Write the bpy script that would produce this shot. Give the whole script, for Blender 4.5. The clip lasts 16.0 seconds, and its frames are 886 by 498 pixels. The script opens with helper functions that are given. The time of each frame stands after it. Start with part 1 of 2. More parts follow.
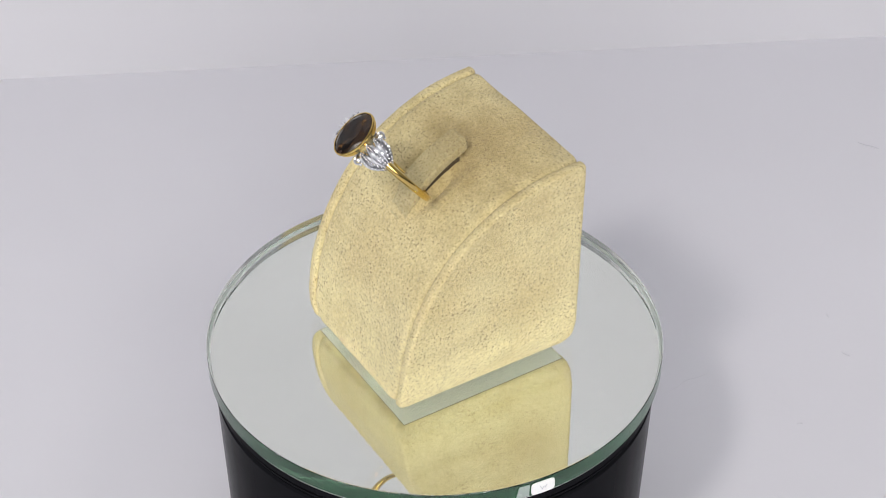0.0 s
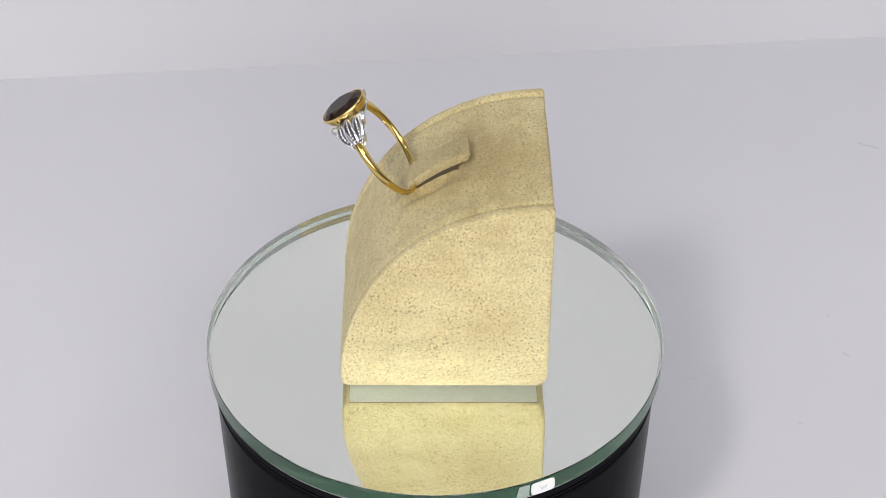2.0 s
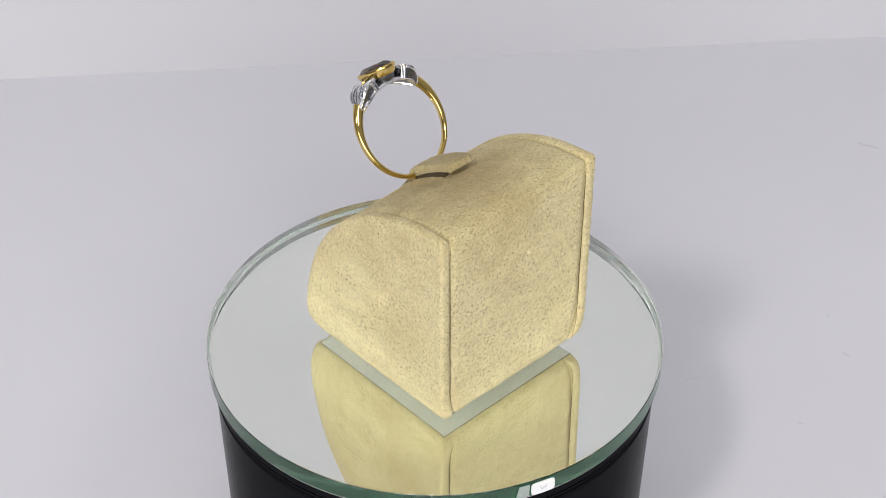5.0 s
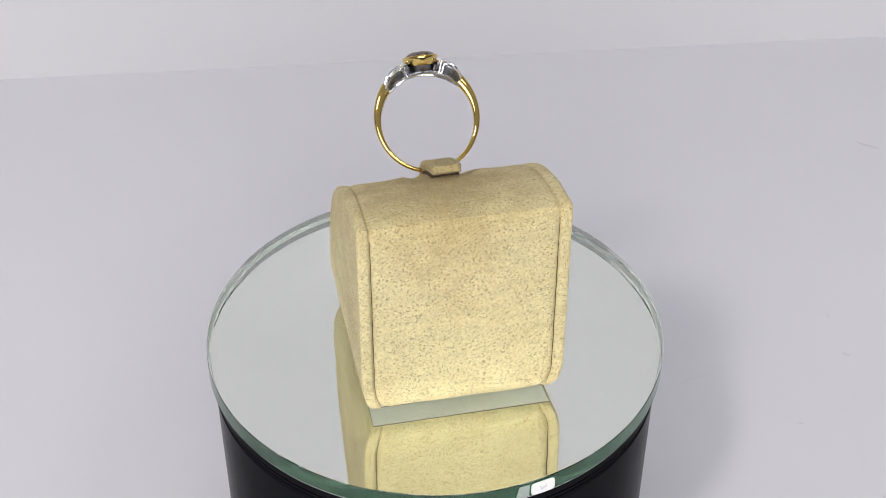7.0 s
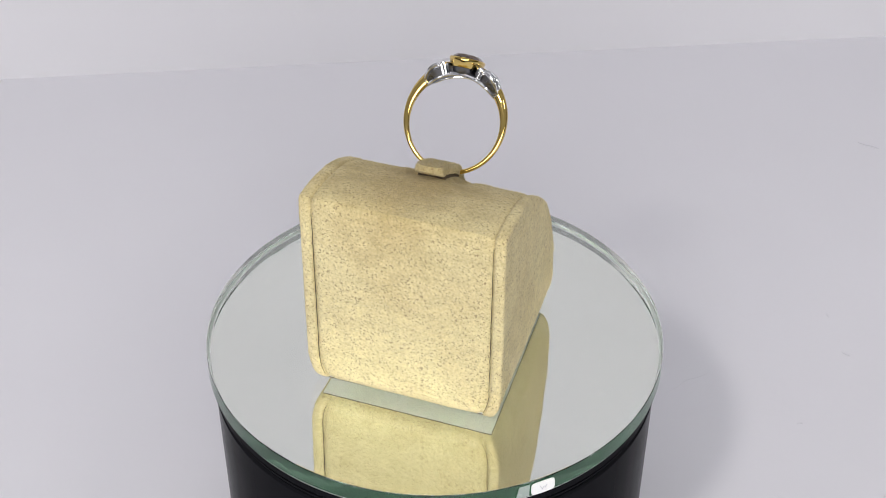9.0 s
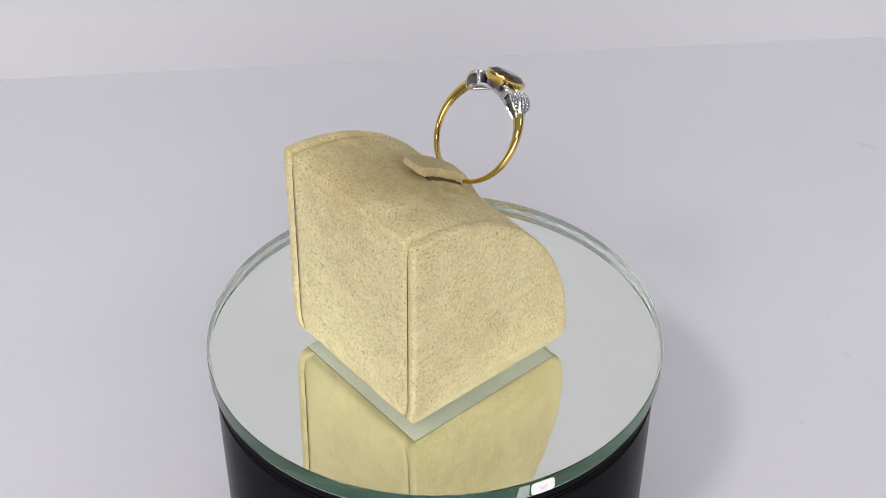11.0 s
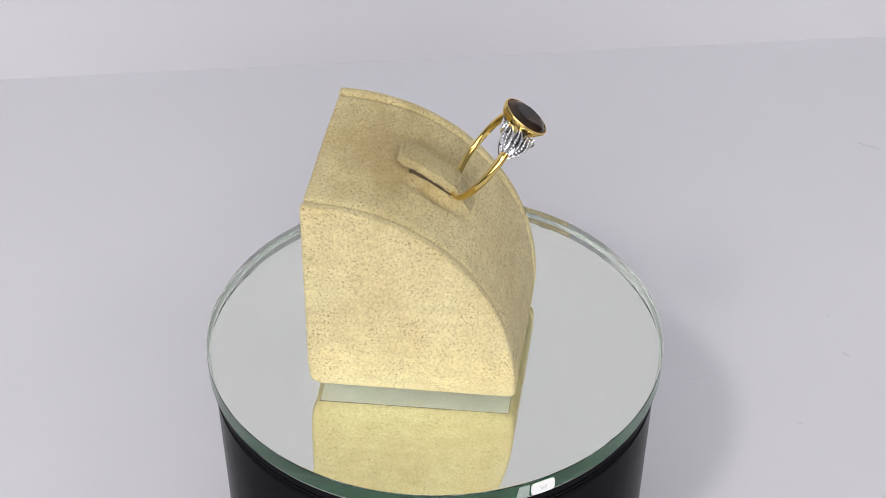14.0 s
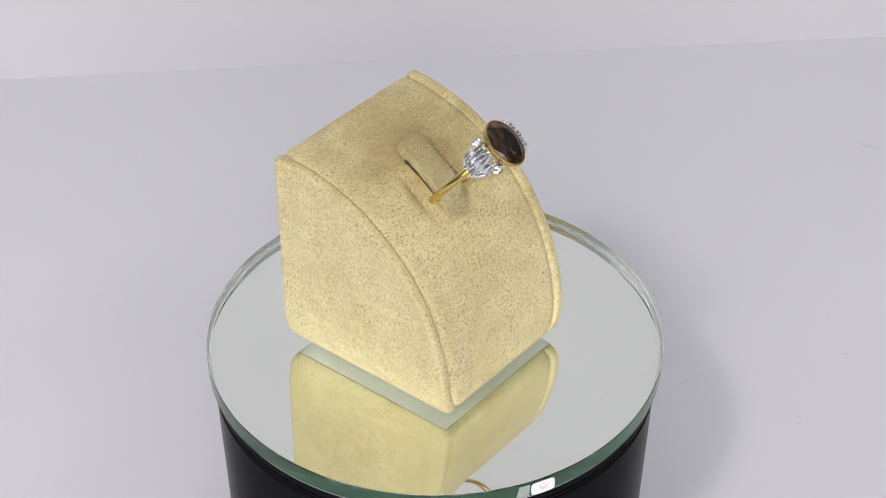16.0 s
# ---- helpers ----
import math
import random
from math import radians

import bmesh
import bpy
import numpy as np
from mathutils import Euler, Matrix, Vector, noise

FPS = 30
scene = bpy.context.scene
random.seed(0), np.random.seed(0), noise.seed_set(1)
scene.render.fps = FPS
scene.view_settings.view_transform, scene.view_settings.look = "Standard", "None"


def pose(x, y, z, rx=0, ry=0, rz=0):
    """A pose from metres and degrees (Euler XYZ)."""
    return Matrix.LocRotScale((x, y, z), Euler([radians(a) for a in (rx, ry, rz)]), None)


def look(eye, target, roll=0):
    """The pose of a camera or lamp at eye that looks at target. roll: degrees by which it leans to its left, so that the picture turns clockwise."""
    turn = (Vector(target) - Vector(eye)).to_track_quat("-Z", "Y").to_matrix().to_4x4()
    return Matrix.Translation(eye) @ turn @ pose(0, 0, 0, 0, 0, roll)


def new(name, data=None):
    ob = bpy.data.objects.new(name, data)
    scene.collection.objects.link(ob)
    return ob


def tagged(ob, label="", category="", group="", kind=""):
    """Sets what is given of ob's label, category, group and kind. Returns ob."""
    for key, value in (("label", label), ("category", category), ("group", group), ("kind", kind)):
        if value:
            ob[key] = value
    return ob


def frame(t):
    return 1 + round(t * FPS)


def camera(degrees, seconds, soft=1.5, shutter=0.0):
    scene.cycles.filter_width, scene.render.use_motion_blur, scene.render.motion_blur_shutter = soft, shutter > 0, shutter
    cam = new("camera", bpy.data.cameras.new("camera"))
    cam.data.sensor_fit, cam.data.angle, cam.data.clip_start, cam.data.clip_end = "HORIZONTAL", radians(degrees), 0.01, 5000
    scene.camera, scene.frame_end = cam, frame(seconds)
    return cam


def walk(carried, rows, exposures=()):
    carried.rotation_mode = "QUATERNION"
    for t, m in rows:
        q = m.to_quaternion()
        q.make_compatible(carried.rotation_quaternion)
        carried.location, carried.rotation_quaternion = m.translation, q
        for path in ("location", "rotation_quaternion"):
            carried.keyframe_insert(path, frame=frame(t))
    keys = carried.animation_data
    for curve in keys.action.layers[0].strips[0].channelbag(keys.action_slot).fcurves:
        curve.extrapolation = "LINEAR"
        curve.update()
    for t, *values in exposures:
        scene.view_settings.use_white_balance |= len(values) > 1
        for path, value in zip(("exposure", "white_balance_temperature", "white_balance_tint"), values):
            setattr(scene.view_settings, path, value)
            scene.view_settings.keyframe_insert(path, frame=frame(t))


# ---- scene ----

MM = 0.001
TOP = 60.0          # height of the block's origin above the paper, mm
FOOT = -1.6         # the mirror's upper face, under that origin
TURN_START, TURN_RATE = -57.96, -15.763   # degrees, degrees a second

# ---- camera ----
cam = camera(26.015, 16.0, 0.6)
EYE = (0.0, -280.69 * MM, (242.43 + TOP) * MM)
AIM = (1.546 * MM, 8.431 * MM, (11.952 + TOP) * MM)
walk(cam, [(0.0, look(EYE, AIM, 0.18)), (16.0, look(EYE, AIM, 0.18))])

# ---- world and lamps ----
world = bpy.data.worlds.new("room_light")
scene.world = world
world.use_nodes = True
wn = world.node_tree
# a pale ceiling over darker room walls
w_co = wn.nodes.new("ShaderNodeTexCoord")
w_sep = wn.nodes.new("ShaderNodeSeparateXYZ")
w_ramp = wn.nodes.new("ShaderNodeValToRGB")
wn.links.new(w_co.outputs["Generated"], w_sep.inputs[0])
wn.links.new(w_sep.outputs["Z"], w_ramp.inputs["Fac"])
wn.links.new(w_ramp.outputs["Color"], wn.nodes["Background"].inputs["Color"])
w_el = w_ramp.color_ramp.elements
w_el[0].position, w_el[0].color = 0.0, (0.16, 0.16, 0.17, 1)
w_el[1].position, w_el[1].color = 0.75, (0.93, 0.94, 1.0, 1)
w_mid = w_el.new(0.38)
w_mid.color = (0.86, 0.86, 0.89, 1)
wn.nodes["Background"].inputs["Strength"].default_value = 0.41


def area_lamp(name, place, aim, sx, sy, power, colour, spread=180):
    data = bpy.data.lights.new(name, "AREA")
    data.shape, data.size, data.size_y = "RECTANGLE", sx * MM, sy * MM
    data.energy, data.color, data.spread = power, colour, radians(spread)
    ob = new(name, data)
    ob.matrix_world = look([v * MM for v in place], [v * MM for v in aim])
    return ob


area_lamp("softbox_lamp", (-340, -620, 850), (0, 0, 60), 100, 100, 4.2, (1.0, 0.97, 0.93))
# small unseen lamp, added as fill from the right
area_lamp("right_fill_lamp", (280, -250, 520), (0, 0, 80), 110, 75, 0.35, (1.0, 0.98, 0.95))
# broad unseen front panel, added to light the block's foot off the mirror
area_lamp("front_fill_lamp", (-20, -850, 400), (0, 0, 40), 1100, 440, 2.2, (1.0, 0.98, 0.96), 80)
# unseen overhead panel, added in place of part of the world's light
area_lamp("overhead_fill_lamp", (60, -80, 1080), (0, 0, 60), 560, 560, 0.5, (0.96, 0.97, 1.0))
scene.cycles.caustics_reflective = scene.cycles.caustics_refractive = True
scene.cycles.blur_glossy, scene.cycles.sample_clamp_indirect = 0.0, 0.0
scene.cycles.max_bounces, scene.cycles.glossy_bounces, scene.cycles.transmission_bounces = 24, 24, 24
scene.view_settings.exposure = -0.34


# ---- materials ----
def material(name):
    m = bpy.data.materials.new(name)
    m.use_nodes = True
    return m, m.node_tree, m.node_tree.nodes["Principled BSDF"]


def link(nt, a, ao, b, bi):
    nt.links.new(a.outputs[ao], b.inputs[bi])


def noise_node(nt, scale, detail=4.0, rough=0.55, coord=None):
    n = nt.nodes.new("ShaderNodeTexNoise")
    n.inputs["Scale"].default_value, n.inputs["Detail"].default_value, n.inputs["Roughness"].default_value = scale, detail, rough
    if coord:
        nt.links.new(coord, n.inputs["Vector"])
    return n


def ramp(nt, stops):
    r = nt.nodes.new("ShaderNodeValToRGB")
    e = r.color_ramp.elements
    while len(e) < len(stops):
        e.new(0.5)
    for el, (pos, col) in zip(e, stops):
        el.position, el.color = pos, (*col, 1)
    return r


def coords(nt):
    return nt.nodes.new("ShaderNodeTexCoord").outputs["Object"]


def mix(nt, blend, fac, a, b):
    m = nt.nodes.new("ShaderNodeMix")
    m.data_type, m.blend_type = "RGBA", blend
    for key, v in ((0, fac), (6, a), (7, b)):
        if isinstance(v, (int, float)):
            m.inputs[key].default_value = v
        elif isinstance(v, tuple):
            m.inputs[key].default_value = (*v, 1)
        else:
            nt.links.new(v, m.inputs[key])
    return m.outputs[2]


def bump_into(nt, bsdf, height, strength, dist):
    b = nt.nodes.new("ShaderNodeBump")
    b.inputs["Strength"].default_value, b.inputs["Distance"].default_value = strength, dist
    nt.links.new(height, b.inputs["Height"])
    nt.links.new(b.outputs["Normal"], bsdf.inputs["Normal"])


def suede_material(name, shade=1.0, worn=1.0):
    m, nt, b = material(name)
    co = coords(nt)
    nap = noise_node(nt, 1750, 6, 0.78, co)
    mottle = noise_node(nt, 260, 4, 0.6, co)
    blotch = noise_node(nt, 60, 4, 0.6, co)
    specks = noise_node(nt, 2400, 3, 0.6, co)
    spread = noise_node(nt, 190, 4, 0.6, co)
    base = ramp(nt, [(0.35, tuple(shade * c for c in (0.66, 0.565, 0.29))), (0.5, tuple(shade * c for c in (0.80, 0.70, 0.395))), (0.65, tuple(shade * c for c in (0.93, 0.83, 0.485)))])
    link(nt, nap, "Fac", base, "Fac")
    wear = ramp(nt, [(0.33, (0.93, 0.885, 0.82)), (0.6, (1.02, 1.015, 1.0))])
    link(nt, blotch, "Fac", wear, "Fac")
    tuft = ramp(nt, [(0.35, (0.95, 0.945, 0.93)), (0.65, (1.03, 1.03, 1.03))])
    link(nt, mottle, "Fac", tuft, "Fac")
    c1 = mix(nt, "MULTIPLY", 1.0, base.outputs["Color"], wear.outputs["Color"])
    c1 = mix(nt, "MULTIPLY", 1.0, c1, tuft.outputs["Color"])
    # faint level streaks of paler and deeper tone
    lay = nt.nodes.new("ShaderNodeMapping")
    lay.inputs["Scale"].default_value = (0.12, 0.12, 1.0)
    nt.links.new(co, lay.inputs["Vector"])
    level_noise = noise_node(nt, 420, 3, 0.6, lay.outputs["Vector"])
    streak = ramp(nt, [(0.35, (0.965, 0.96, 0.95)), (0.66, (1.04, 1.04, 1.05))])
    link(nt, level_noise, "Fac", streak, "Fac")
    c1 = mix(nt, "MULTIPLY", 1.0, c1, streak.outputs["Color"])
    # grubby patch behind the strap
    d = nt.nodes.new("ShaderNodeVectorMath")
    d.operation = "DISTANCE"
    nt.links.new(co, d.inputs[0])
    d.inputs[1].default_value = (0.0012, 0.0065, 0.0405)
    grime = ramp(nt, [(0.0, (0.66, 0.60, 0.51)), (0.4, (0.82, 0.775, 0.70)), (1.0, (1, 1, 1))])
    scale = nt.nodes.new("ShaderNodeMath")
    scale.operation = "MULTIPLY_ADD"
    nt.links.new(d.outputs["Value"], scale.inputs[0])
    scale.inputs[1].default_value, scale.inputs[2].default_value = 58.0, -0.22
    wob = nt.nodes.new("ShaderNodeMath")
    wob.operation = "ADD"
    nt.links.new(scale.outputs[0], wob.inputs[0])
    half = nt.nodes.new("ShaderNodeMath")
    half.operation = "MULTIPLY_ADD"
    nt.links.new(spread.outputs["Fac"], half.inputs[0])
    half.inputs[1].default_value, half.inputs[2].default_value = 1.5, -0.75
    nt.links.new(half.outputs[0], wob.inputs[1])
    nt.links.new(wob.outputs[0], grime.inputs["Fac"])
    c1 = mix(nt, "MULTIPLY", worn, c1, grime.outputs["Color"])
    dots = ramp(nt, [(0.575, (0, 0, 0)), (0.63, (1, 1, 1))])
    link(nt, specks, "Fac", dots, "Fac")
    thin = ramp(nt, [(0.36, (0.45, 0.45, 0.45)), (0.62, (0.9, 0.9, 0.9))])
    link(nt, spread, "Fac", thin, "Fac")
    fac = mix(nt, "MULTIPLY", 1.0, dots.outputs["Color"], thin.outputs["Color"])
    c2 = mix(nt, "MIX", fac, c1, (0.31, 0.205, 0.09))
    nt.links.new(c2, b.inputs["Base Color"])
    b.inputs["Roughness"].default_value = 0.95
    b.inputs["Specular IOR Level"].default_value = 0.1
    b.inputs["Sheen Weight"].default_value = 0.2
    b.inputs["Sheen Roughness"].default_value = 0.5
    bump_into(nt, b, nap.outputs["Fac"], 0.9, 0.0005)
    return m


def paper_material(name, colour):
    m, nt, b = material(name)
    co = coords(nt)
    grain = noise_node(nt, 700, 4, 0.6, co)
    broad = noise_node(nt, 9, 3, 0.5, co)
    tone = ramp(nt, [(0.3, tuple(0.955 * c for c in colour)), (0.7, colour)])
    link(nt, broad, "Fac", tone, "Fac")
    nt.links.new(tone.outputs["Color"], b.inputs["Base Color"])
    b.inputs["Roughness"].default_value = 0.6
    b.inputs["Specular IOR Level"].default_value = 0.25
    bump_into(nt, b, grain.outputs["Fac"], 0.08, 0.0003)
    return m


def plain_material(name, colour, rough, metal=0.0, grain=0.0, scale=600):
    m, nt, b = material(name)
    b.inputs["Base Color"].default_value = (*colour, 1)
    b.inputs["Metallic"].default_value = metal
    n = noise_node(nt, scale, 4, 0.6, coords(nt))
    r = nt.nodes.new("ShaderNodeMapRange")
    r.inputs["To Min"].default_value, r.inputs["To Max"].default_value = rough * 0.7, rough * 1.35
    link(nt, n, "Fac", r, "Value")
    link(nt, r, "Result", b, "Roughness")
    if grain:
        bump_into(nt, b, n.outputs["Fac"], grain, 0.0002)
    return m


def glass_material(name, colour, ior, rough=0.0):
    m, nt, b = material(name)
    b.inputs["Base Color"].default_value = (*colour, 1)
    b.inputs["Transmission Weight"].default_value = 1.0
    b.inputs["IOR"].default_value = ior
    b.inputs["Roughness"].default_value = rough
    return m


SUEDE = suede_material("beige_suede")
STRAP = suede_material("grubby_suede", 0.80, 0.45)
PAPER = paper_material("white_paper", (0.70, 0.693, 0.738))
BOARD = paper_material("white_board", (0.625, 0.62, 0.658))
CARD = paper_material("pale_card", (0.92, 0.91, 0.85))
GOLD = plain_material("yellow_gold", (0.73, 0.53, 0.175), 0.07, 1.0, 0.04, 900)
SILVER = plain_material("white_gold", (0.82, 0.82, 0.84), 0.16, 1.0, 0.05, 900)
BLACK = plain_material("black_plastic", (0.008, 0.008, 0.010), 0.2, 0.0, 0.03, 300)
BLACK.node_tree.nodes["Principled BSDF"].inputs["Specular IOR Level"].default_value = 0.06
BLACK.node_tree.nodes["Principled BSDF"].inputs["IOR"].default_value = 1.16
MIRROR = plain_material("silvering", (0.86, 0.865, 0.825), 0.0, 1.0)
GLASS = glass_material("clear_glass", (0.985, 1.0, 0.99), 1.52)
QUARTZ = glass_material("smoky_quartz", (0.10, 0.048, 0.018), 1.55)
EDGE = glass_material("green_edge_glass", (0.036, 0.13, 0.062), 1.52, 0.03)
wave = noise_node(EDGE.node_tree, 130, 3, 0.6, coords(EDGE.node_tree))
bump_into(EDGE.node_tree, EDGE.node_tree.nodes["Principled BSDF"], wave.outputs["Fac"], 0.10, 0.001)
# ground lower arris, its highlight line put into an opaque pale colour
FROST = plain_material("ground_arris_highlight", (0.52, 0.55, 0.54), 0.3)
TAB = plain_material("clear_plastic_tab", (0.34, 0.40, 0.37), 0.25)
OXIDE = plain_material("oxidised_silver", (0.18, 0.183, 0.20), 0.28, 1.0, 0.1, 900)
# dark lines and marks, also the shade coloured in under the strap
DARK = plain_material("dark_lines_and_shade", (0.07, 0.05, 0.028), 0.95, 0.0, 0.3, 1500)
PATCH_WHITE = paper_material("white_patch_face", (0.88, 0.88, 0.88))
LINT = plain_material("grey_fibre", (0.60, 0.60, 0.64), 0.8)


# ---- mesh helpers ----
def part(name, bm, mat, parent=None, label="", smooth=False, crease=38):
    bmesh.ops.recalc_face_normals(bm, faces=bm.faces[:])
    if smooth:
        for e in bm.edges:
            if len(e.link_faces) == 2 and e.calc_face_angle() > radians(crease):
                e.smooth = False
    me = bpy.data.meshes.new(name)
    bm.to_mesh(me)
    bm.free()
    me.materials.append(mat)
    if smooth:
        for poly in me.polygons:
            poly.use_smooth = True
    ob = new(name, me)
    if parent:
        ob.parent = parent
    if label:
        tagged(ob, label)
    return ob


def loft(bm, rings, close_ring=True, cap=False, close_all=False):
    """Skin a list of point rings (millimetres)."""
    vs = [[bm.verts.new([c * MM for c in p]) for p in r] for r in rings]
    n = len(vs[0])
    steps = range(len(vs) if close_all else len(vs) - 1)
    for i in steps:
        a, b = vs[i], vs[(i + 1) % len(vs)]
        for j in range(n if close_ring else n - 1):
            k = (j + 1) % n
            bm.faces.new((a[j], a[k], b[k], b[j]))
    if cap:
        bm.faces.new(vs[0][::-1])
        bm.faces.new(vs[-1])
    return vs


def lathe(bm, profile, segs=160, cap=True):
    rings = [[(r * math.cos(2 * math.pi * i / segs), r * math.sin(2 * math.pi * i / segs), z) for i in range(segs)] for r, z in profile]
    loft(bm, rings, cap=cap)


def tube(bm, pts, radius, sides=8, closed=False):
    """A round wire along points, with a radius or one for each point."""
    pts = [Vector(p) for p in pts]
    n = len(pts)
    rings, up = [], None
    for i, p in enumerate(pts):
        a = pts[i - 1] if i or closed else pts[i]
        b = pts[(i + 1) % n] if i < n - 1 or closed else pts[i]
        t = (b - a).normalized()
        if up is None:
            up = t.orthogonal().normalized()
        up = (up - t * up.dot(t)).normalized()
        side = t.cross(up)
        r = radius[i] if isinstance(radius, (list, tuple)) else radius
        rings.append([p + r * (math.cos(2 * math.pi * k / sides) * up + math.sin(2 * math.pi * k / sides) * side) for k in range(sides)])
    loft(bm, rings, cap=not closed, close_all=closed)


def ball(bm, c, r, segs=8):
    bmesh.ops.create_uvsphere(bm, u_segments=segs, v_segments=max(4, segs - 2), radius=r * MM, matrix=Matrix.Translation([v * MM for v in c]))


# ---- paper ground and back board ----
def ground_sheet():
    bm = bmesh.new()
    n = 40
    grid = []
    for i in range(n + 1):
        row = []
        for j in range(n + 1):
            x, y = -900 + 1800 * i / n, -900 + 1800 * j / n
            row.append(bm.verts.new((x * MM, y * MM, 0.0)))
        grid.append(row)
    for i in range(n):
        for j in range(n):
            bm.faces.new((grid[i][j], grid[i + 1][j], grid[i + 1][j + 1], grid[i][j + 1]))
    ob = part("ground", bm, PAPER)
    return tagged(ob, "smooth white paper sheet laid flat on the table", "backdrop", kind="structure")


def back_board():
    bm = bmesh.new()
    yaw = math.atan2(198.0 - 174.9, 132.5 + 123.4)
    ax, ay = math.cos(yaw), math.sin(yaw)
    rings = []
    for s in (-620, 620):
        x, y = 4.0 + ax * s, 187.5 + ay * s
        rings.append([(x, y, 0.0), (x - 6 * ay, y + 6 * ax, 0.0), (x - 6 * ay, y + 6 * ax + 26, 640), (x, y + 26, 640)])
    loft(bm, rings, cap=True)
    ob = part("wall_back", bm, BOARD)
    return tagged(ob, "white card backdrop standing behind the turntable", "backdrop", kind="structure")


ground_sheet()
back_board()


# ---- turntable ----
def turntable():
    bm = bmesh.new()
    lathe(bm, [(40.6, 0.0), (41.6, 0.8), (42.9, 46.0), (43.1, 49.6), (42.7, 50.0), (41.8, 50.15), (41.8, 50.7), (42.8, 50.85), (43.2, 51.1), (43.2, 51.5)], 200)
    base = new("turntable")
    part("body", bm, BLACK, base, smooth=True, crease=15)
    bm = bmesh.new()
    lathe(bm, [(41.5, 51.5), (42.6, 51.52), (42.6, 52.0), (43.3, 52.1), (43.5, 52.4), (43.5, 53.6), (43.1, 53.97), (40.0, 54.0)], 200)
    part("rim_ring", bm, BLACK, base, "glossy black rim under the mirror", smooth=True, crease=15)
    # white rounded patch on the fixed rim
    bm = bmesh.new()
    at, rings = math.atan2(-42.3, 20.3), []
    for r in (44.35, 44.6):
        ring = []
        for k in range(28):
            u = 2 * math.pi * k / 28
            cx, cz = math.cos(u), math.sin(u)
            dx = 2.35 * math.copysign(abs(cx) ** 0.4, cx) / 44.4
            ring.append((r * math.cos(at + dx), r * math.sin(at + dx), 56.6 + 1.4 * math.copysign(abs(cz) ** 0.4, cz)))
        rings.append(ring)
    loft(bm, rings, cap=True)
    tag = part("sticker", bm, PATCH_WHITE, base, "small white rounded patch with grey mark")
    bm = bmesh.new()
    tube(bm, [(44.66 * math.cos(at + d / 44.4), 44.66 * math.sin(at + d / 44.4), 56.6 + z * 0.8) for d, z in ((-0.6, 0.5), (-0.25, -0.5), (0.1, 0.35), (0.3, -0.3), (0.65, 0.6))], 0.09, 5)
    part("mark", bm, LINT, tag)
    # pale clear tab beside the white patch
    bm = bmesh.new()
    loft(bm, [[(r * math.cos(at + d / 44.4), r * math.sin(at + d / 44.4), z) for d, z in ((-5.2, 55.2), (-2.7, 55.2), (-2.6, 57.9), (-4.6, 57.9))] for r in (44.25, 44.4)], cap=True)
    part("clear_tab", bm, TAB, base, "pale translucent tab beside the white patch")
    bm = bmesh.new()
    for d in (-1.5, 1.5):
        tube(bm, [(44.3 * math.cos(at + d / 44.4), 44.3 * math.sin(at + d / 44.4), 55.4), (44.2 * math.cos(at + d / 44.4), 44.2 * math.sin(at + d / 44.4), 54.2), (43.3 * math.cos(at + d / 44.4), 43.3 * math.sin(at + d / 44.4), 53.2)], 0.22, 6)
    part("tab", bm, BLACK, base)
    return tagged(base, "round glossy black motorised display turntable on white paper", "turntable")


def mirror_disc():
    disc = new("mirror_plate")
    bm = bmesh.new()
    lathe(bm, [(43.5, FOOT - 4.2), (43.78, FOOT - 4.15), (44.1, FOOT - 3.6), (44.1, FOOT - 0.16), (44.0, FOOT - 0.03), (43.92, FOOT)], 240)
    for v in bm.verts:
        # small nicks along the upper arris
        if (FOOT - 0.2) * MM < v.co.z < (FOOT - 0.01) * MM:
            a = math.atan2(v.co.y, v.co.x)
            nick = max(0.0, noise.noise((math.cos(a) * 9, math.sin(a) * 9, 3.0)) - 0.3) * 1.6
            v.co.xy *= 1 - 0.004 * nick
            v.co.z -= 0.00025 * nick
    for f in bm.faces:
        c = f.calc_center_median()
        if c.xy.length > 0.0434 and c.z < (FOOT - 0.17) * MM:
            f.material_index = 1 if c.z > (FOOT - 3.62) * MM else 2
    g = part("glass", bm, GLASS, disc, "clear glass with greenish chamfered edge", smooth=True, crease=9)
    g.data.materials.append(EDGE)
    g.data.materials.append(FROST)
    g.visible_shadow = False
    bm = bmesh.new()
    lathe(bm, [(43.4, FOOT - 4.32), (43.45, FOOT - 4.22)], 200)
    part("silvering", bm, MIRROR, disc, "silvered mirror backing")
    bm = bmesh.new()
    lathe(bm, [(43.0, FOOT - 4.38), (43.3, FOOT - 4.36), (43.3, FOOT - 4.34)], 200)
    part("backing", bm, BLACK, disc)
    return tagged(disc, "round mirror plate with a chamfered glass edge", "mirror")


turntable()
MIRROR_PLATE = mirror_disc()

# ---- suede block ----
BACK, FRONT, TALL = 20.75, -17.75, 41.3


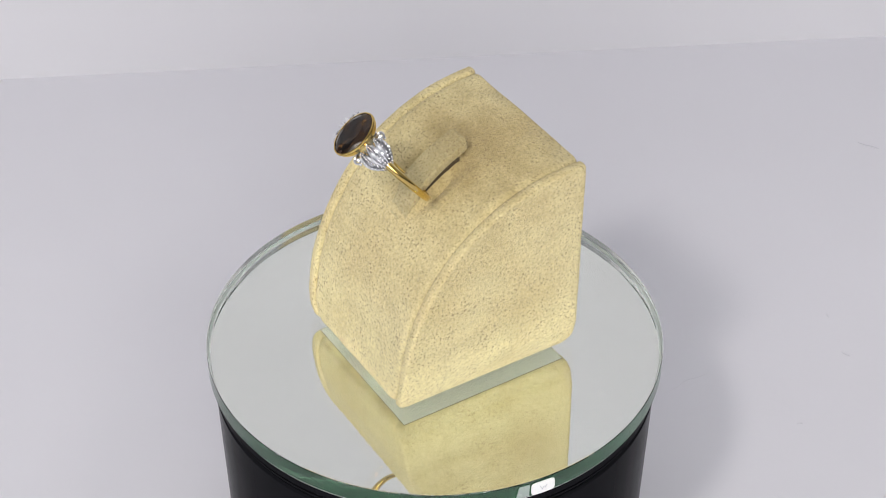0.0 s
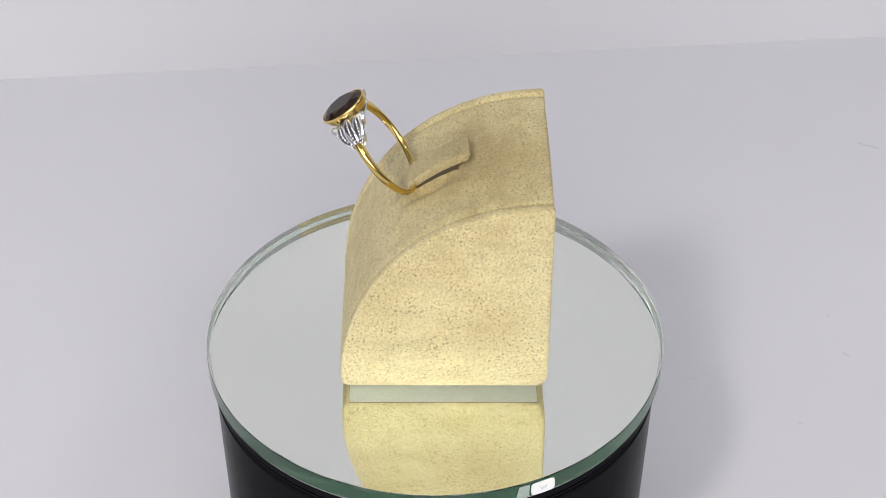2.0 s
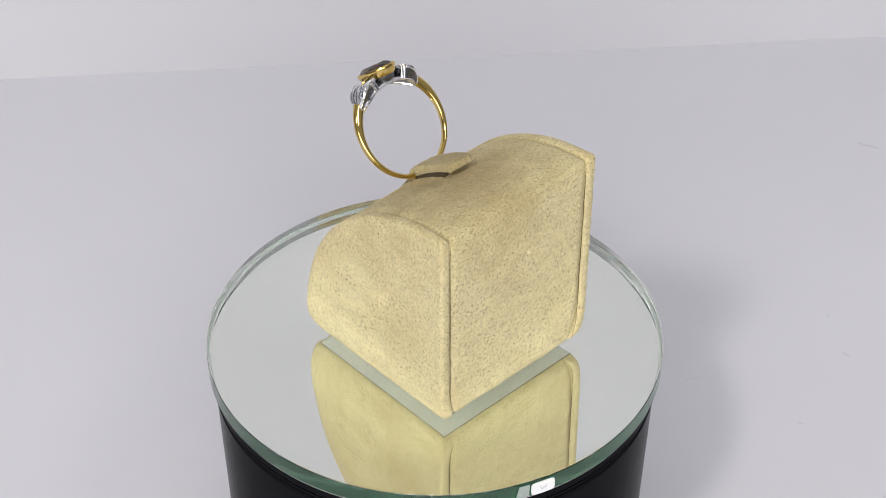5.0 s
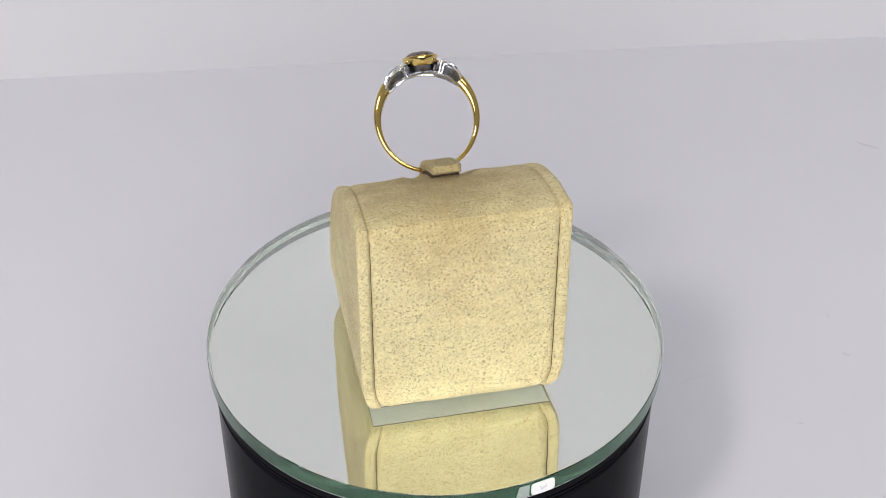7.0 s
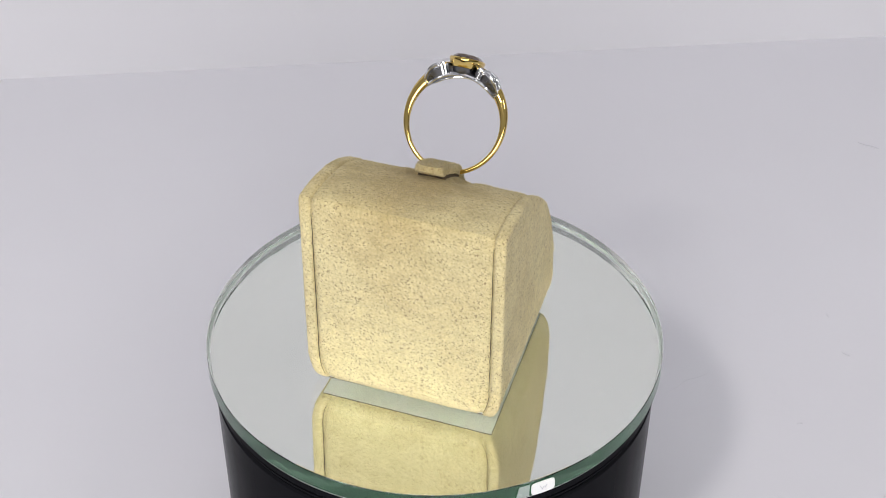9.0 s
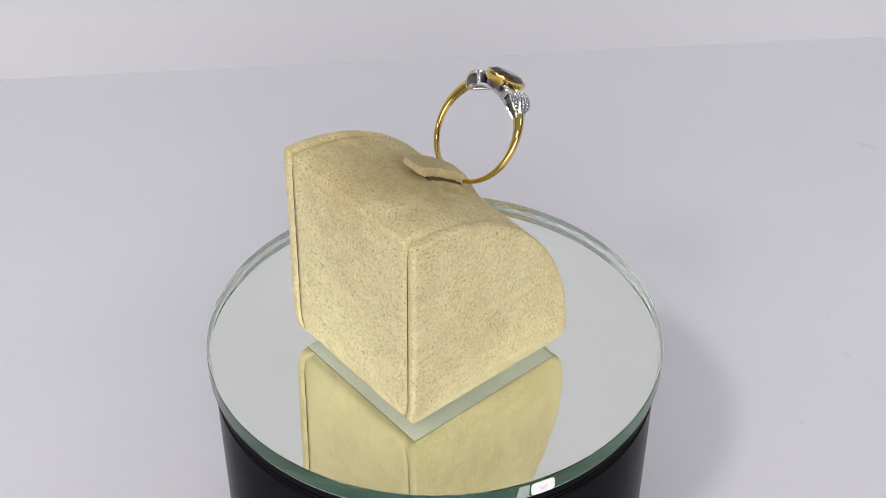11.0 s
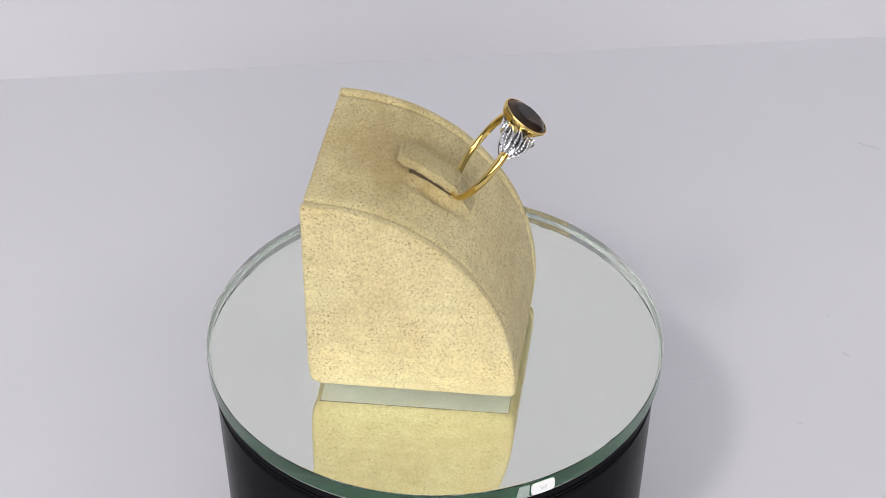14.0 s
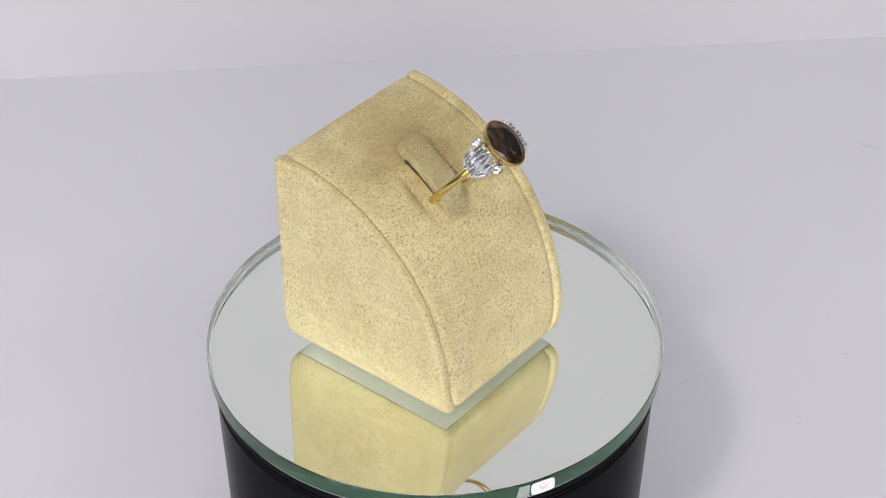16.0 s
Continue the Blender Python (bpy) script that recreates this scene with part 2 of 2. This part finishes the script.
def outline(inset, n=44):
    """Side outline of the block as (y, z), from the foot of the back over the top to the foot of the front."""
    back, front, tall, foot = BACK - inset, FRONT + inset, TALL - inset, FOOT + 0.05 + 0.3 * abs(inset)
    r = 0.6
    pts = [(back - 1.75, foot), (back - 1.0, foot + 0.4), (back - 0.42, foot + 1.3), (back - 0.1, foot + 2.5)]
    for i in range(1, 13):
        pts.append((back, foot + 2.5 + (tall - r - foot - 2.5) * i / 12))
    pts += [(back - 0.3 * r, tall - 0.4 * r), (back - 0.75 * r, tall - 0.04)]
    base = foot + 1.4
    for i in range(1, n + 1):
        a = math.pi / 2 * (0.035 + 0.955 * i / n)
        e = 2 / 2.15
        y = back - (back - front) * math.sin(a) ** e
        z = base + (tall - base) * math.cos(a) ** e
        pts.append((y, z))
    pts += [(front + 0.25, foot + 0.75), (front + 0.75, foot + 0.25), (front + 1.45, foot)]
    return pts


def side_x(side, y, z):
    u = (y - FRONT) / (BACK - FRONT)
    tuck = 1.9 * max(0.0, 1 - (z - FOOT) / 6.5) ** 2
    if side > 0:
        return 17.4 + 0.4 * u + 0.3 * z / TALL - tuck
    return -(18.4 + 1.7 * u + 0.3 * z / TALL - tuck)


def swell(x, y):
    """How far the padding rises round the strap and sinks beside it."""
    up = 1.0 * math.exp(-(((x + 0.9) / 6.5) ** 2) - ((y + 0.5) / 8.0) ** 2)
    dent = -1.7 * math.exp(-((x - 3.2) / 1.3) ** 2 - ((y + 1.0) / 3.8) ** 2) - 1.9 * math.exp(-((x + 5.4) / 1.6) ** 2 - ((y + 1.0) / 3.8) ** 2)
    return up + dent


def profile_z(y):
    r = min(1.0, max(0.0, (BACK - y) / (BACK - FRONT)))
    return TALL * (1 - r ** 2.1) ** (1 / 2.1)


def display_block():
    block = new("ring_display_block")
    rng = random.Random(4)
    # wrapped middle
    bm = bmesh.new()
    cols = 48
    rings = []
    thick = 2.35
    for i in range(-2, cols + 3):
        f = min(1.0, max(0.0, i / cols))
        ring = []
        sink = 0.0 if 0 <= i <= cols else 0.8
        src = outline(0.06 + (0.55 if i in (0, cols) else 0.14 if i in (1, cols - 1) else 0.0) + sink)
        for y, z in src:
            x0, x1 = side_x(-1, y, z) + thick, side_x(1, y, z) - thick
            x = x0 + (x1 - x0) * f + (-0.25 if i < 0 else 0.25 if i > cols else 0.0) * (abs(i) if i < 0 else i - cols)
            dz = swell(x, y) if z > 8 and y < BACK - 2 else 0.0
            puff = 0.25 * math.sin(math.pi * f)
            n = noise.noise((x * 0.16, y * 0.16, z * 0.16)) * 0.22
            slope = Vector((0, y - 6, z)).normalized()
            ring.append((x, y + slope.y * (dz + n), max(FOOT + 0.06, z + slope.z * (dz + n))))
        rings.append(ring)
    loft(bm, rings, cap=True)
    part("body", bm, SUEDE, block, smooth=True)
    # padded side panels
    for side in (1, -1):
        bm = bmesh.new()
        rings = []
        for off, inset in ((-thick, 1.1), (-thick + 0.12, 0.5), (-thick + 0.5, 0.08), (-1.5, -0.02), (-0.6, 0.0), (-0.26, 0.1), (-0.07, 0.32), (0.0, 0.8), (-0.08, 2.2), (-0.1, 4.5), (0.0, 8.0)):
            ring = []
            for (y, z), (yb, zb) in zip(outline(min(inset, 3.0)), outline(0)):
                if inset > 3.0:
                    k = 1 - (inset - 3.0) / 22.0
                    y, z = 3 + (y - 3) * k, 17 + (z - 17) * k
                x = side_x(side, y, z) + side * off
                nn = 0.16 * noise.noise((y * 0.2 + 40 * side, z * 0.2, off))
                ring.append((x + side * nn * (off > -1), y, z))
            rings.append(ring)
        loft(bm, rings, cap=True)
        part("side_panel", bm, SUEDE, block, "padded suede side panel with seam", smooth=True)
    # stitched seams down the back
    for side in (1, -1):
        bm = bmesh.new()
        pts = []
        for i in range(28):
            z = 0.2 + (TALL - 2.8) * i / 27
            pts.append((side * (abs(side_x(side, BACK, z)) - thick - 0.02) + 0.12 * noise.noise((z * 0.4, side, 0.0)), BACK - 0.28 + 0.12 * noise.noise((z * 0.8, 3.0, side)), z))
        tube(bm, pts, [0.02 + 0.05 * math.sin(math.pi * (i + 0.5) / 28) ** 0.5 for i in range(28)], 6)
        part("seam", bm, DARK, block, "dark stitched seam")
    # pale card under the block
    bm = bmesh.new()
    low = [(side_x(1, FRONT, FOOT) - 0.2, FRONT + 1.4), (side_x(1, BACK, FOOT) - 0.2, BACK - 1.55), (side_x(-1, BACK, FOOT) + 0.2, BACK - 1.55), (side_x(-1, FRONT, FOOT) + 0.2, FRONT + 1.4)]
    loft(bm, [[(x, y, FOOT + 0.015) for x, y in low], [(x, y, FOOT + 0.3) for x, y in low]], cap=True)
    part("base_card", bm, CARD, block, "pale card underside")
    # thin dark outline round the card
    bm = bmesh.new()
    tube(bm, [(x, y, FOOT + 0.14) for x, y in low], 0.11, 6, closed=True)
    part("card_outline", bm, DARK, block, "thin dark outline of the card")
    # strap that holds the ring
    bm = bmesh.new()
    rings = []
    for i in range(61):
        f = i / 60
        y = -8.0 + 14.0 * f
        lift = 0.7 + 3.0 * min(1.0, max(0.0, (f - 0.04) / 0.2)) ** 1.2 - 0.2 * max(0.0, f - 0.32)
        z = profile_z(y) + lift
        slope = (profile_z(y + 0.1) - profile_z(y - 0.1)) / 0.2
        hw = 2.7
        if f > 0.93:
            hw *= 1 - 0.3 * ((f - 0.93) / 0.07) ** 2
        th = 1.7 - 0.6 * max(0.0, (f - 0.9) / 0.1) ** 2
        nrm = Vector((0, -slope, 1)).normalized()
        ring = []
        for a, b in ((-1, 0.12), (-1.0, 0.8), (-0.95, 0.98), (-0.4, 1.03), (0.4, 1.03), (0.95, 0.98), (1.0, 0.8), (1, 0.12), (0.93, 0.0), (-0.93, 0.0)):
            j = 0.2 * noise.noise((a * 3, y * 0.9, b * 2)) + 0.22 * noise.noise((a * 7, y * 3.1, b * 5))
            p = Vector((-0.9 + a * hw + j, y, z)) + nrm * (th * (b - 1) + j)
            ring.append(p)
        rings.append(ring)
    loft(bm, rings, cap=True)
    part("strap", bm, STRAP, block, "frayed suede strap holding the ring", smooth=True)
    # dark filler that puts the shade of the gap under the strap
    bm = bmesh.new()
    rings = []
    for i in range(15):
        y = -7.2 + 11.4 * i / 14
        zb = profile_z(y)
        hw = 2.5 + 0.18 * noise.noise((y * 1.3, 4.0, 0.0))
        top = zb + min(2.2 - 0.03 * i, 0.2 + 0.45 * i)
        rings.append([(-0.9 - hw, y, zb - 0.4), (-0.9 + hw, y, zb - 0.4), (-0.9 + hw, y, top), (-0.9 - hw, y, top)])
    loft(bm, rings, cap=True)
    part("slot_shade", bm, DARK, block, "dark brown filler for the shade under the strap")
    # loose nap standing off the suede
    bm = bmesh.new()
    for ob in [o for o in block.children if o.name.split(".")[0] in ("body", "side_panel", "strap")]:
        me = ob.data
        areas = [p.area for p in me.polygons]
        dense = 3.5 if ob.name.startswith("strap") else 1.0
        for p in rng.choices(me.polygons, areas, k=int(sum(areas) * 2.4e6 * dense)):
            vs = [me.vertices[i].co for i in p.vertices]
            if len(vs) > 4:
                continue
            w = [rng.random() + 0.01 for _ in vs]
            c = sum((v * k for v, k in zip(vs, w)), Vector()) / sum(w)
            if c.z < (FOOT + 0.4) * MM:
                continue
            lean = Vector((rng.uniform(-1, 1), rng.uniform(-1, 1), rng.uniform(-1, 1)))
            d = (p.normal + lean * 0.9).normalized() * rng.uniform(0.00012, 0.00042)
            sw = d.cross(lean).normalized() * 0.000022
            bm.faces.new([bm.verts.new(q) for q in (c - sw, c + sw, c + d * 0.6 + sw * 0.8 + lean * 0.00003, c + d)])
    fuzz = part("nap", bm, SUEDE, block)
    tagged(fuzz, kind="stuff")
    return tagged(block, "beige suede ring display block with curved front, worn top", "ring display")


BLOCK = display_block()

# ---- ring ----
# ring space: x along the block's width, y along the finger (towards the back), z towards the stone
RING_TILT = 37.7
RING_AT = (-0.5, -9.05, 41.4)
R_IN = 8.5


def on_ring(phi, rho, y):
    return (rho * math.sin(phi), y, rho * math.cos(phi))


def jewel_ring():
    ring = new("finger_ring")
    # gold shank
    bm = bmesh.new()
    rings = []
    a0, a1 = radians(43), radians(317)
    for i in range(91):
        f = i / 90
        phi = a0 + (a1 - a0) * f
        low = math.sin(math.pi * f)
        w = 0.62 + 0.14 * (1 - low) ** 2
        t = 0.44 + 0.72 * (1 - low) ** 1.7
        mid = R_IN + t
        sec = []
        for k in range(14):
            b = 2 * math.pi * k / 14
            cy, cz = math.cos(b), math.sin(b)
            cy = math.copysign(abs(cy) ** 0.75, cy)
            cz = math.copysign(abs(cz) ** 0.8, cz) * (1.0 if cz > 0 else 0.85)
            sec.append(on_ring(phi, mid + t * cz, w * cy))
        rings.append(sec)
    loft(bm, rings, cap=True)
    part("shank", bm, GOLD, ring, "polished yellow gold shank", smooth=True)
    # stamped hallmark inside the shank
    bm = bmesh.new()
    for k, wide in enumerate((0.5, 0.34, 0.5, 0.42)):
        phi = radians(55 + 5.0 * k)
        tube(bm, [on_ring(phi, R_IN + 0.19, -wide * 0.7), on_ring(phi, R_IN + 0.14, 0), on_ring(phi, R_IN + 0.19, wide * 0.7)], 0.1, 6)
    part("hallmark", bm, DARK, ring, "dark stamped hallmark")
    # shoulders with leaves
    for side in (1, -1):
        bm = bmesh.new()
        rings = []
        for i in range(17):
            f = i / 16
            phi = side * radians(46 - 31 * f)
            w = 0.5 + 2.0 * math.sin(math.pi * 0.5 * min(1.0, f * 1.7)) ** 0.9
            inner, outer = 8.7, 9.8 + 1.2 * f + 0.5 * math.sin(math.pi * f)
            rings.append([on_ring(phi, inner, -w * 0.6), on_ring(phi, inner, w * 0.6), on_ring(phi, outer - 0.6, w * 0.95), on_ring(phi, outer - 0.2, w), on_ring(phi, outer, w * 0.6), on_ring(phi, outer + 0.05, 0), on_ring(phi, outer, -w * 0.6), on_ring(phi, outer - 0.2, -w), on_ring(phi, outer - 0.6, -w * 0.95)])
        loft(bm, rings, cap=True)
        shoulder = part("shoulder", bm, OXIDE, ring, "darkened silver shoulder with bright leaves")
        # bright rails framing the pierced sides
        for e in (-1, 1):
            bm = bmesh.new()
            def flank(f, rho, k):
                w = 0.5 + 2.0 * math.sin(math.pi * 0.5 * min(1.0, f * 1.7)) ** 0.9
                return on_ring(side * radians(46 - 29 * f), rho, e * w * k)
            tube(bm, [flank(i / 14, 9.7 + 1.1 * i / 14 + 0.5 * math.sin(math.pi * i / 14), 1.0) for i in range(15)], 0.24, 6)
            tube(bm, [flank(i / 14, 8.78, 0.68) for i in range(15)], 0.26, 6)
            part("side_rail", bm, SILVER, shoulder, "polished white gold rail", smooth=True)
            bm = bmesh.new()
            for i in range(9):
                ball(bm, flank(0.1 + 0.8 * i / 8, 9.95 + 1.15 * (0.1 + 0.8 * i / 8) + 0.5 * math.sin(math.pi * (0.1 + 0.8 * i / 8)), 0.98), 0.2, 7)
            part("milgrain", bm, SILVER, shoulder, smooth=True)
        # collar at the tip
        bm = bmesh.new()
        tube(bm, [on_ring(side * radians(46.5), 9.4 + 0.72 * math.sin(u * math.pi / 6), 0.62 * math.cos(u * math.pi / 6)) for u in range(12)], 0.2, 6, closed=True)
        part("collar", bm, SILVER, shoulder, smooth=True)
        for leaf in (-1, 0, 1):
            def leaf_pt(s, k, lift=0.0, side=side, leaf=leaf):
                phi = side * radians(46.5 - 30.5 * s)
                cy = leaf * (0.02 + 1.72 * math.sin(math.pi * 0.5 * min(1.0, s * 1.6)) ** 0.9)
                hw = (0.88 if leaf == 0 else 0.86) * math.sin(math.pi * min(1, 0.02 + 0.93 * s)) ** 0.85
                return on_ring(phi, 9.9 + 1.25 * s + 0.85 * math.sin(math.pi * s) - 0.35 * abs(leaf) + lift, cy + k * hw)
            bm = bmesh.new()
            loop = [leaf_pt(i / 16, 1) for i in range(17)] + [leaf_pt(1 - i / 16, -1) for i in range(1, 16)]
            tube(bm, loop, 0.22, 6, closed=True)
            part("leaf", bm, SILVER, shoulder, smooth=True)
            bm = bmesh.new()
            for i in range(9):
                s = 0.13 + 0.77 * i / 8
                ball(bm, leaf_pt(s, 0, -0.02), 0.15 + 0.13 * math.sin(math.pi * s), 8)
            part("beading", bm, SILVER, shoulder, smooth=True)
        # small scrolls and bars at the setting's corners
        for e in (-1, 1):
            bm = bmesh.new()
            tube(bm, [on_ring(side * radians(19 + 4.4 * math.cos(u * 0.55) * (1 - u / 14)), 11.0, e * (2.9 + 0.7 * math.sin(u * 0.55) * (1 - u / 14))) for u in range(13)], 0.24, 6)
            ball(bm, on_ring(side * radians(19), 11.1, e * 2.9), 0.33)
            ball(bm, on_ring(side * radians(24), 10.7, e * 3.1), 0.28)
            part("scroll", bm, SILVER, shoulder, smooth=True)
            for b in (0, 1):
                bm = bmesh.new()
                tube(bm, [on_ring(side * radians(18.5 + 3.4 * b), 8.9 + 0.72 * k, e * (2.3 + 0.16 * k)) for k in range(4)], 0.27, 8)
                part("bar", bm, SILVER, shoulder, smooth=True)
    # under-gallery
    for e in (-1, 1):
        bm = bmesh.new()
        tube(bm, [on_ring(radians(-42 + 84 * i / 24), 8.9, e * (0.3 + 2.2 * math.cos(radians(-90 + 180 * i / 24)))) for i in range(25)], 0.36, 8)
        part("gallery_rail", bm, SILVER, ring, "white gold rail under the setting", smooth=True)
    # oval bezel
    bm = bmesh.new()
    rings = []
    segs = 64
    for a, b, z in ((2.3, 3.4, 10.1), (2.75, 3.95, 10.2), (3.0, 4.3, 10.7), (3.15, 4.5, 11.3), (3.24, 4.6, 11.5), (3.24, 4.6, 11.8), (3.16, 4.52, 11.95), (2.98, 4.32, 11.97), (2.9, 4.24, 11.8), (2.8, 4.14, 11.4), (2.5, 3.7, 10.6), (2.1, 3.0, 10.25)):
        rings.append([(a * math.cos(2 * math.pi * k / segs), b * math.sin(2 * math.pi * k / segs), z) for k in range(segs)])
    loft(bm, rings, close_all=True)
    part("bezel", bm, GOLD, ring, "oval yellow gold bezel", smooth=True)
    bm = bmesh.new()
    loft(bm, [[(r * 2.4 * math.cos(2 * math.pi * k / 40), r * 3.6 * math.sin(2 * math.pi * k / 40), z) for k in range(40)] for r, z in ((0.80, 9.05), (0.92, 9.4), (1.0, 10.15))], cap=True)
    part("setting_plate", bm, OXIDE, ring, "darkened white gold cup under the stone", smooth=True)
    # faceted oval stone
    bm = bmesh.new()
    def oval(r, z, n, shift):
        return [bm.verts.new((r * 2.92 * math.cos(2 * math.pi * (k + shift) / n) * MM, r * 4.28 * math.sin(2 * math.pi * (k + shift) / n) * MM, z * MM)) for k in range(n)]
    table, star, girdle, low, pav = oval(0.66, 12.72, 8, 0.0), oval(0.85, 12.4, 8, 0.5), oval(1.0, 11.92, 16, 0.0), oval(0.985, 11.78, 16, 0.0), oval(0.6, 10.95, 8, 0.5)
    culet = bm.verts.new((0, 0, 10.25 * MM))
    bm.faces.new(table)
    for k in range(8):
        n = (k + 1) % 8
        g0, g1, g2 = girdle[2 * k], girdle[2 * k + 1], girdle[(2 * k + 2) % 16]
        bm.faces.new((table[k], star[k], table[n]))
        bm.faces.new((table[k], star[k - 1], g0, star[k]))
        bm.faces.new((star[k], g0, g1))
        bm.faces.new((star[k], g1, g2))
        l0, l1, l2 = low[2 * k], low[2 * k + 1], low[(2 * k + 2) % 16]
        bm.faces.new((l0, l1, pav[k]))
        bm.faces.new((l1, l2, pav[k]))
        bm.faces.new((l0, pav[k], culet, pav[k - 1]))
    for k in range(16):
        n = (k + 1) % 16
        bm.faces.new((girdle[k], low[k], low[n], girdle[n]))
    part("stone", bm, QUARTZ, ring, "faceted oval smoky brown quartz")
    return tagged(ring, "yellow and white gold ring with oval smoky quartz", "ring")


RING = jewel_ring()


# ---- marks on the paper ----
def lint(points, radius, label):
    bm = bmesh.new()
    tube(bm, [(x, y, radius * 0.8) for x, y in points], [radius * (0.5 + 0.5 * math.sin(math.pi * (i + 0.6) / (len(points) + 0.2))) for i in range(len(points))], 5)
    return tagged(part("lint_fibre", bm, LINT, smooth=True), label, "lint", "lint on the paper")


lint([(53.4, 45.2), (54.9, 46.4), (56.4, 47.2), (57.6, 48.9), (59.2, 49.9), (61.4, 50.5), (64.0, 52.2)], 0.035, "long thin grey fibre lying on white paper")
lint([(115.2, 145.0), (117.0, 143.8), (118.4, 143.4), (120.2, 142.2)], 0.13, "short grey fibre lying on white paper")
lint([(82.3, 34.8), (82.9, 35.2), (83.5, 35.0)], 0.12, "tiny grey speck of lint on white paper")
lint([(95.0, 73.4), (95.2, 72.6), (95.5, 72.0)], 0.11, "tiny grey speck of lint on white paper")
lint([(96.6, 59.2), (97.3, 58.4), (98.2, 58.0)], 0.11, "tiny grey speck of lint on white paper")


# ---- turning ----
def motions():
    ring_pose = pose(*[v * MM for v in RING_AT], RING_TILT, 0, 0)
    rows = [(float(t), pose(0, 0, TOP * MM, 0, 0, TURN_START + TURN_RATE * t)) for t in range(17)]
    walk(MIRROR_PLATE, rows)
    walk(BLOCK, rows)
    walk(RING, [(t, m @ ring_pose) for t, m in rows])


motions()
